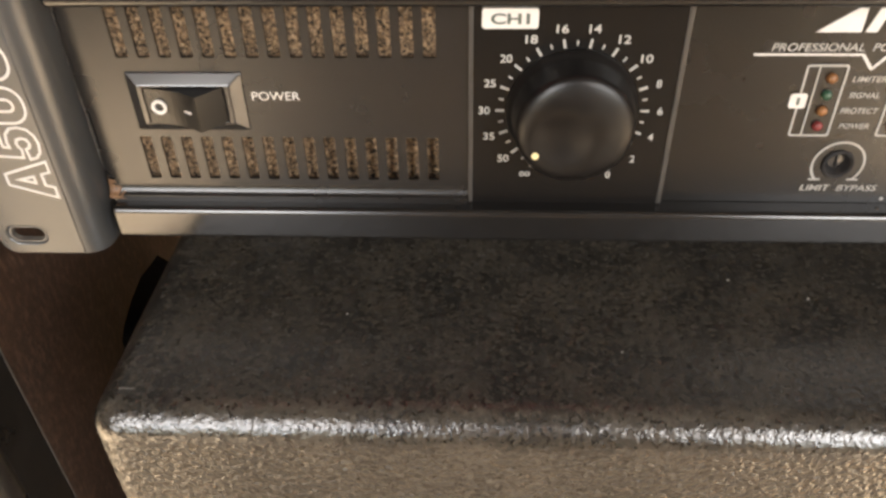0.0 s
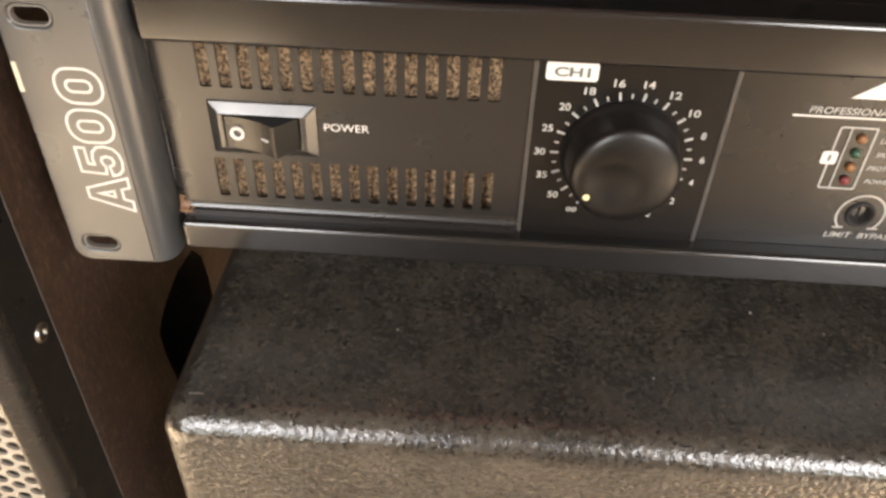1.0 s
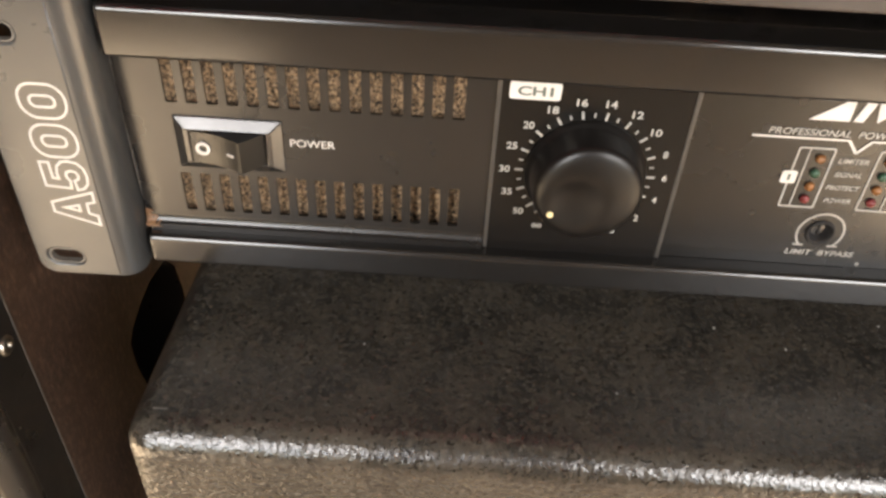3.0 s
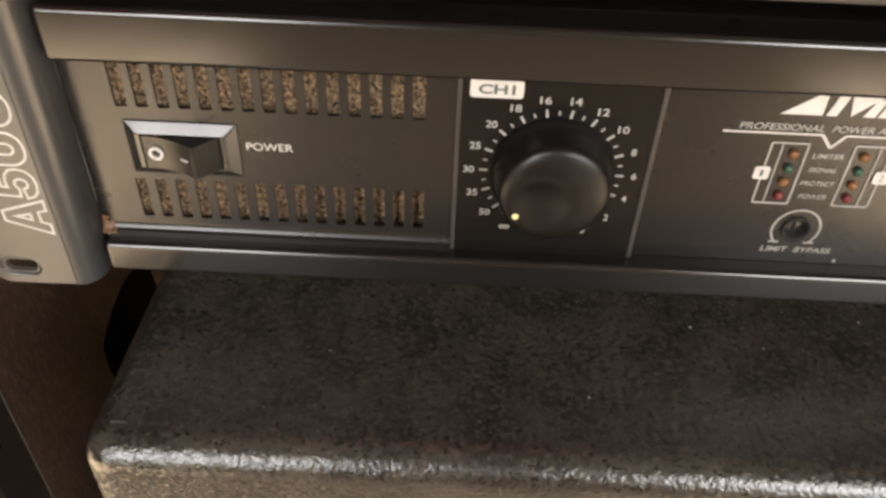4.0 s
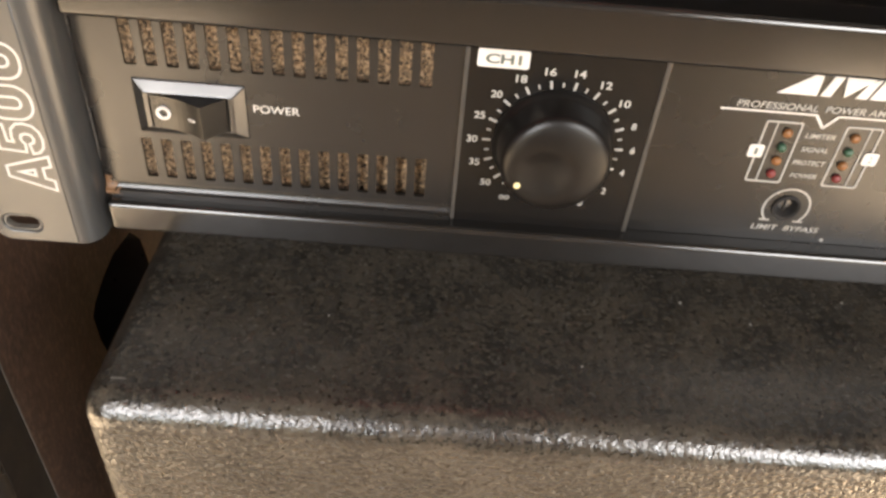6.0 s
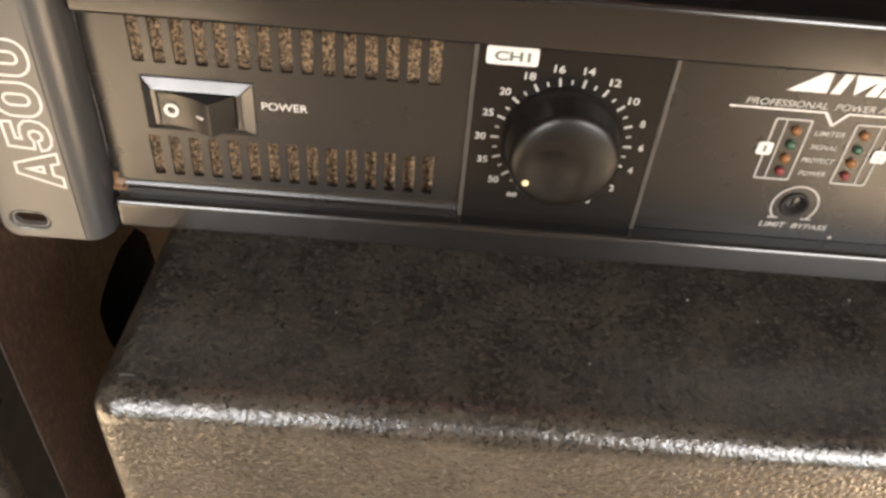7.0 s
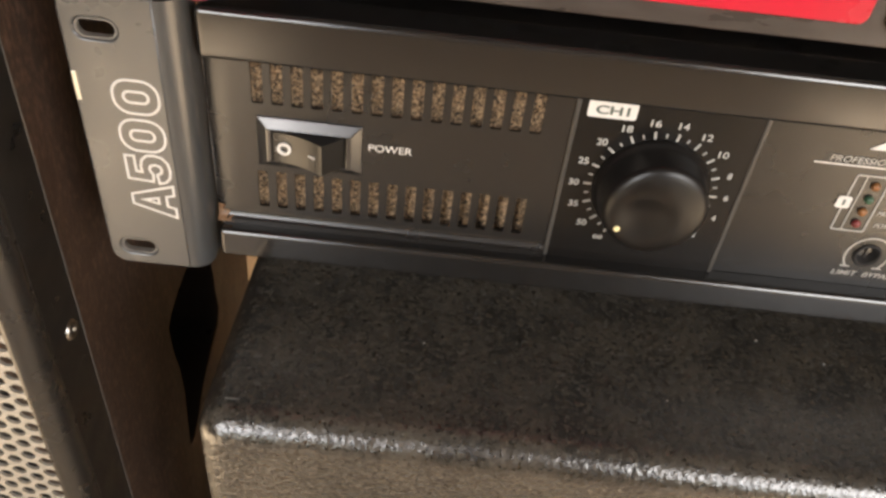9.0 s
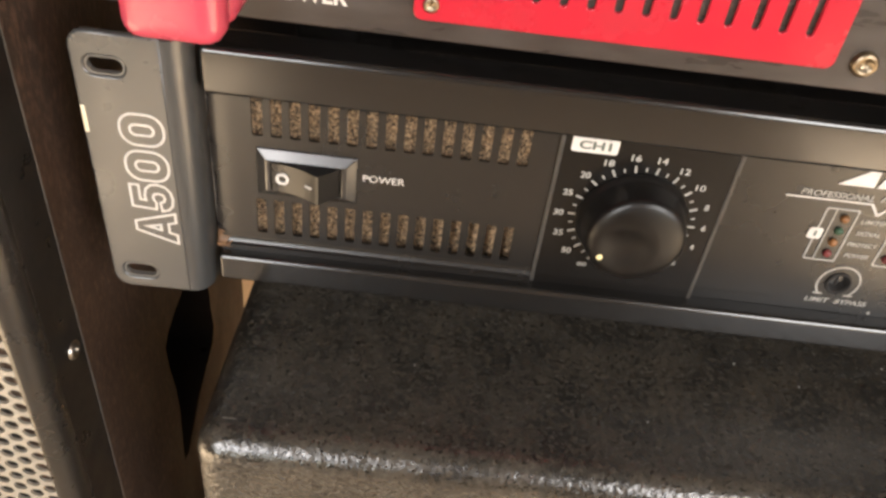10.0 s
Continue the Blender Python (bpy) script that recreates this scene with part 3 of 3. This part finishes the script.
for k in range(31):
    a = radians(-150 + 10 * k)
    major = k % 2 == 0
    r0, r1, w = (0.0182, 0.0206, 0.00033) if major else (0.0187, 0.0200, 0.00023)
    s, c = math.sin(a), math.cos(a)
    bm = block(-w, w, FACE - 0.0002, FACE + 0.0001, r0, r1)
    bmesh.ops.transform(bm, verts=bm.verts[:], matrix=Matrix.Translation((KX, 0, KZ)) @ Matrix.Rotation(a, 4, 'Y'))
    part("scale_tick", bm, GREY_PRINT, amp)
    if major:
        n = names[k // 2]
        w = 0.0031 if len(n) > 1 else 0.0014
        text("scale_number", n, KX + 0.0236 * s, FACE - 0.0001, KZ + 0.0234 * c, w, 0.0023 if k else 0.0016, GREY_PRINT, amp, bold=0.02)
bm = lathe([(0.0176, 0.0), (0.0175, 0.0012), (0.0167, 0.0018), (0.0162, 0.0035), (0.0156, 0.0100), (0.0153, 0.0110), (0.0146, 0.0118), (0.0135, 0.0123),
            (0.0120, 0.0127), (0.0100, 0.01305), (0.0080, 0.0133), (0.0060, 0.0135), (0.0040, 0.0136), (0.0020, 0.01365), (0.0, 0.0137)], 96)
for v in bm.verts:  # a shallow finger dimple between the middle and the pointer
    d = math.hypot(v.co.x + 0.0035, v.co.z + 0.0022) / 0.0090
    if v.co.y < -0.0115 and d < 1:
        v.co.y += 0.0021 * (1 - d * d) ** 1.2
bmesh.ops.translate(bm, verts=bm.verts[:], vec=(KX, FACE, KZ))
knob = part("level_knob", bm, RUBBER, amp, "black plastic level knob with a dished face", smooth=True)
part("pointer_dot", lathe([(0.0, 0.0), (0.0010, 0.0), (0.0009, 0.0003), (0.0, 0.0004)][::-1], 16, (KX - 0.0101, FACE - 0.0124, KZ - 0.0068)), DOT, knob, "cream pointer dot")

# indicator plate in the middle
plate("indicator_plate", [[(0.0320, 0.0282), (mirror_x(0.0320), 0.0282), (mirror_x(0.0320), 0.0890), (0.0320, 0.0890)], circle(0.0795, 0.0412, 0.0034, 32)], 0.0006, 0.0018, LED_PLATE, amp)
P = 0.0004
plate("second_channel_plate", [[(mirror_x(0.0305), 0.0282), (mirror_x(-0.1290), 0.0282), (mirror_x(-0.1290), 0.0890), (mirror_x(0.0305), 0.0890)]], -0.0008, 0.0024, PLATE, amp)


def stroke(x0, z0, x1, z1, w=0.00028, y=P):
    d = Vector((x1 - x0, z1 - z0))
    q = Vector((-d.y, d.x)).normalized() * w
    bm = bmesh.new()
    vs = [bm.verts.new((x, y - 0.0001, z)) for x, z in ((x0 + q.x, z0 + q.y), (x0 - q.x, z0 - q.y), (x1 - q.x, z1 - q.y), (x1 + q.x, z1 + q.y))]
    bm.faces.new(vs)
    bmesh.ops.recalc_face_normals(bm, faces=bm.faces[:])
    return bm


part("underline", merge(stroke(0.0490, 0.0740, 0.0765, 0.0740), stroke(0.0765, 0.0740, 0.0797, 0.0700, 0.0004), stroke(0.0797, 0.0700, 0.0830, 0.0740, 0.0004),
                        stroke(0.0830, 0.0740, 0.1110, 0.0740)), WHITE, amp, "white printed line with a notch")
# maker's mark as plain slanted shapes
logo = [[(0.0630, 0.0800), (0.0720, 0.0862), (0.0742, 0.0862), (0.0742, 0.0800)], [(0.0752, 0.0800), (0.0772, 0.0862), (0.0800, 0.0862), (0.0780, 0.0800)],
        [(0.0806, 0.0862), (0.0838, 0.0862), (0.0890, 0.0862), (0.0818, 0.0800)], [(0.0850, 0.0800), (0.0874, 0.0850), (0.0905, 0.0862), (0.0882, 0.0800)],
        [(0.0890, 0.0800), (0.0914, 0.0862), (0.0972, 0.0862), (0.0946, 0.0800)]]
for shape in logo:
    plate("makers_mark", [shape], P - 0.0001, 0.0002, WHITE, amp, "white slanted shape of the maker's mark")
text("title_text", "PROFESSIONAL", 0.0648, P - 0.0001, 0.0760, 0.0232, 0.0021, GREY_PRINT, amp, shear=0.15, bold=0.005)
text("title_text", "POWER AMPLIFIER", 0.0922, P - 0.0001, 0.0760, 0.0275, 0.0021, GREY_PRINT, amp, shear=0.15, bold=0.005)
for z, w, words in ((0.0672, 0.0088, "LIMITER"), (0.0626, 0.0080, "SIGNAL"), (0.0580, 0.0098, "PROTECT"), (0.0534, 0.0080, "POWER")):
    text("indicator_text", words, 0.0803, P - 0.0001, z, w, 0.0016, GREY_PRINT, amp, shear=0.15, bold=0.01)
for sgn, x0, x1, xi, lx, num in ((1, 0.0634, 0.0742, 0.0668, 0.0634, "1"), (-1, 0.0866, 0.0974, 0.0940, 0.0974, "2")):
    fr = plate("indicator_frame", [rounded(x0, x1, 0.0502, 0.0712, 0.0007, 3), rounded(x0 + 0.0005, x1 - 0.0005, 0.0507, 0.0707, 0.0005, 3)], P - 0.0001, 0.0002, GREY_PRINT, amp, "white printed frame round the indicators")
    part("frame_line", stroke(xi, 0.0505, xi, 0.0709, 0.0002), GREY_PRINT, fr)
    tg = plate("number_tag", [rounded(lx - 0.0022, lx + 0.0022, 0.0588, 0.0630, 0.0007, 3)], P - 0.0003, 0.0003, WHITE, fr)
    text("tag_number", num, lx, P - 0.0004, 0.0609, 0.0009, 0.0022, INK, tg.parent)
    lxc = 0.0705 if sgn > 0 else 0.0903
    for z, m in ((0.0675, LED_AMBER), (0.0626, LED_GREEN), (0.0580, LED_AMBER), (0.0534, LED_RED)):
        part("indicator_light", lathe([(0.0014, 0.0), (0.0014, 0.0003), (0.0012, 0.0009), (0.0007, 0.0013), (0.0, 0.0014)], 20, (lxc, P, z)), m, amp, smooth=True)
# limiter screw in its ring
bx, bz = 0.0795, 0.0412
arc = []
for i in range(25):
    a = radians(-42 + 264 * i / 24)
    arc.append((bx + 0.0071 * math.cos(a), bz + 0.0071 * math.sin(a)))
strokes = [stroke(*arc[i], *arc[i + 1], 0.00032) for i in range(24)]
for ax, az in (arc[0], arc[-1]):
    strokes.append(stroke(ax - 0.0016, az - 0.0002, ax + 0.0016, az - 0.0002, 0.0003))
part("bypass_ring", merge(*strokes), GREY_PRINT, amp, "white printed arc round the bypass screw")
by = part("bypass_socket", lathe([(0.0045, 0.0), (0.0043, 0.0006), (0.0036, 0.0006), (0.0033, -0.0004), (0.0032, -0.0045), (0.0, -0.0045)], 32, (bx, P, bz)), DARK, amp, "black recessed trimmer socket", smooth=True)
part("trimmer", merge(lathe([(0.0021, -0.0040), (0.0021, -0.0018), (0.0, -0.0017)], 24, (bx, P, bz))), BEZEL, by, "grey slotted trimmer")
part("slot", block(bx - 0.0002, bx + 0.0002, P + 0.0012, P + 0.0020, bz - 0.0018, bz + 0.0018), DARK, by)
text("bypass_text", "LIMIT  BYPASS", 0.0818, P - 0.0001, 0.0334, 0.0215, 0.0020, GREY_PRINT, amp, shear=0.15, bold=0.01)
part("paint_fleck", lathe([(0.0, 0.0003), (0.0005, 0.0002), (0.0006, 0.0)], 8, (0.0950, P, 0.0297)), GREY_PRINT, amp, "white fleck of paint")

# ---------------------------------------------------------------- upper amplifier
top = thing("red_amplifier", (0.08, 0.17, 0.1015), "black amplifier with slotted red grille plate and red handles", "amplifier")
RY = -0.0035
part("chassis", block(-0.135, 0.295, 0.004, 0.33, 0.110, 0.235, 0.001), BLACK_PANEL, top)
part("front_panel", block(-0.1620, 0.3220, RY + 0.0015, 0.004, 0.1115, 0.2400, 0.0008), BLACK_PANEL, top)
for fx in (-0.10, 0.26):
    for fy in (0.04, 0.30):
        part("foot", block(fx - 0.01, fx + 0.01, fy - 0.01, fy + 0.01, 0.1015, 0.111, 0.001), RUBBER, top)
slots = []
for k in range(14):
    x = -0.0615 + 0.00735 * k
    slots.append(rounded(x - 0.0014, x + 0.0014, 0.1258, 0.185, 0.00135, 4))
gr = plate("red_grille", [rounded(-0.0712, 0.0435, 0.1180, 0.1930, 0.0022, 4)] + slots, RY, 0.0015, RED, top, "red slotted metal grille plate", bevel=0.0003)
for sx_, sz_ in ((-0.0668, 0.1222), (0.0390, 0.1885), (-0.0668, 0.1885)):
    part("screw", lathe([(0.0022, 0.0), (0.0021, 0.0006), (0.0012, 0.0010), (0.0010, 0.0005), (0.0, 0.0005)], 20, (sx_, RY, sz_)), BRASS, gr, "small brass screw", smooth=True)
part("bolt", lathe([(0.0037, 0.0), (0.0036, 0.0012), (0.0028, 0.0019), (0.0019, 0.0019), (0.0017, 0.0006), (0.0, 0.0006)], 6 * 4, (0.0522, RY + 0.0015, 0.1200)), BRASS, top, "brass socket bolt", smooth=True)
text("power_text", "POWER", -0.1000, RY + 0.0013, 0.1207, 0.0215, 0.0046, WHITE, top, bold=0.03)
for hx in (-0.1265, mirror_x(-0.1265)):
    bm = merge(block(hx - 0.0125, hx + 0.0125, -0.036, -0.023, 0.1170, 0.2300), block(hx - 0.0125, hx + 0.0125, -0.024, RY + 0.0012, 0.1170, 0.1330),
               block(hx - 0.0125, hx + 0.0125, -0.024, RY + 0.0012, 0.2140, 0.2300))
    bmesh.ops.bevel(bm, geom=bm.edges[:], offset=0.0058, segments=4, profile=0.55, affect='EDGES')
    part("handle", bm, PINK, top, "glossy red carrying handle", smooth=True)
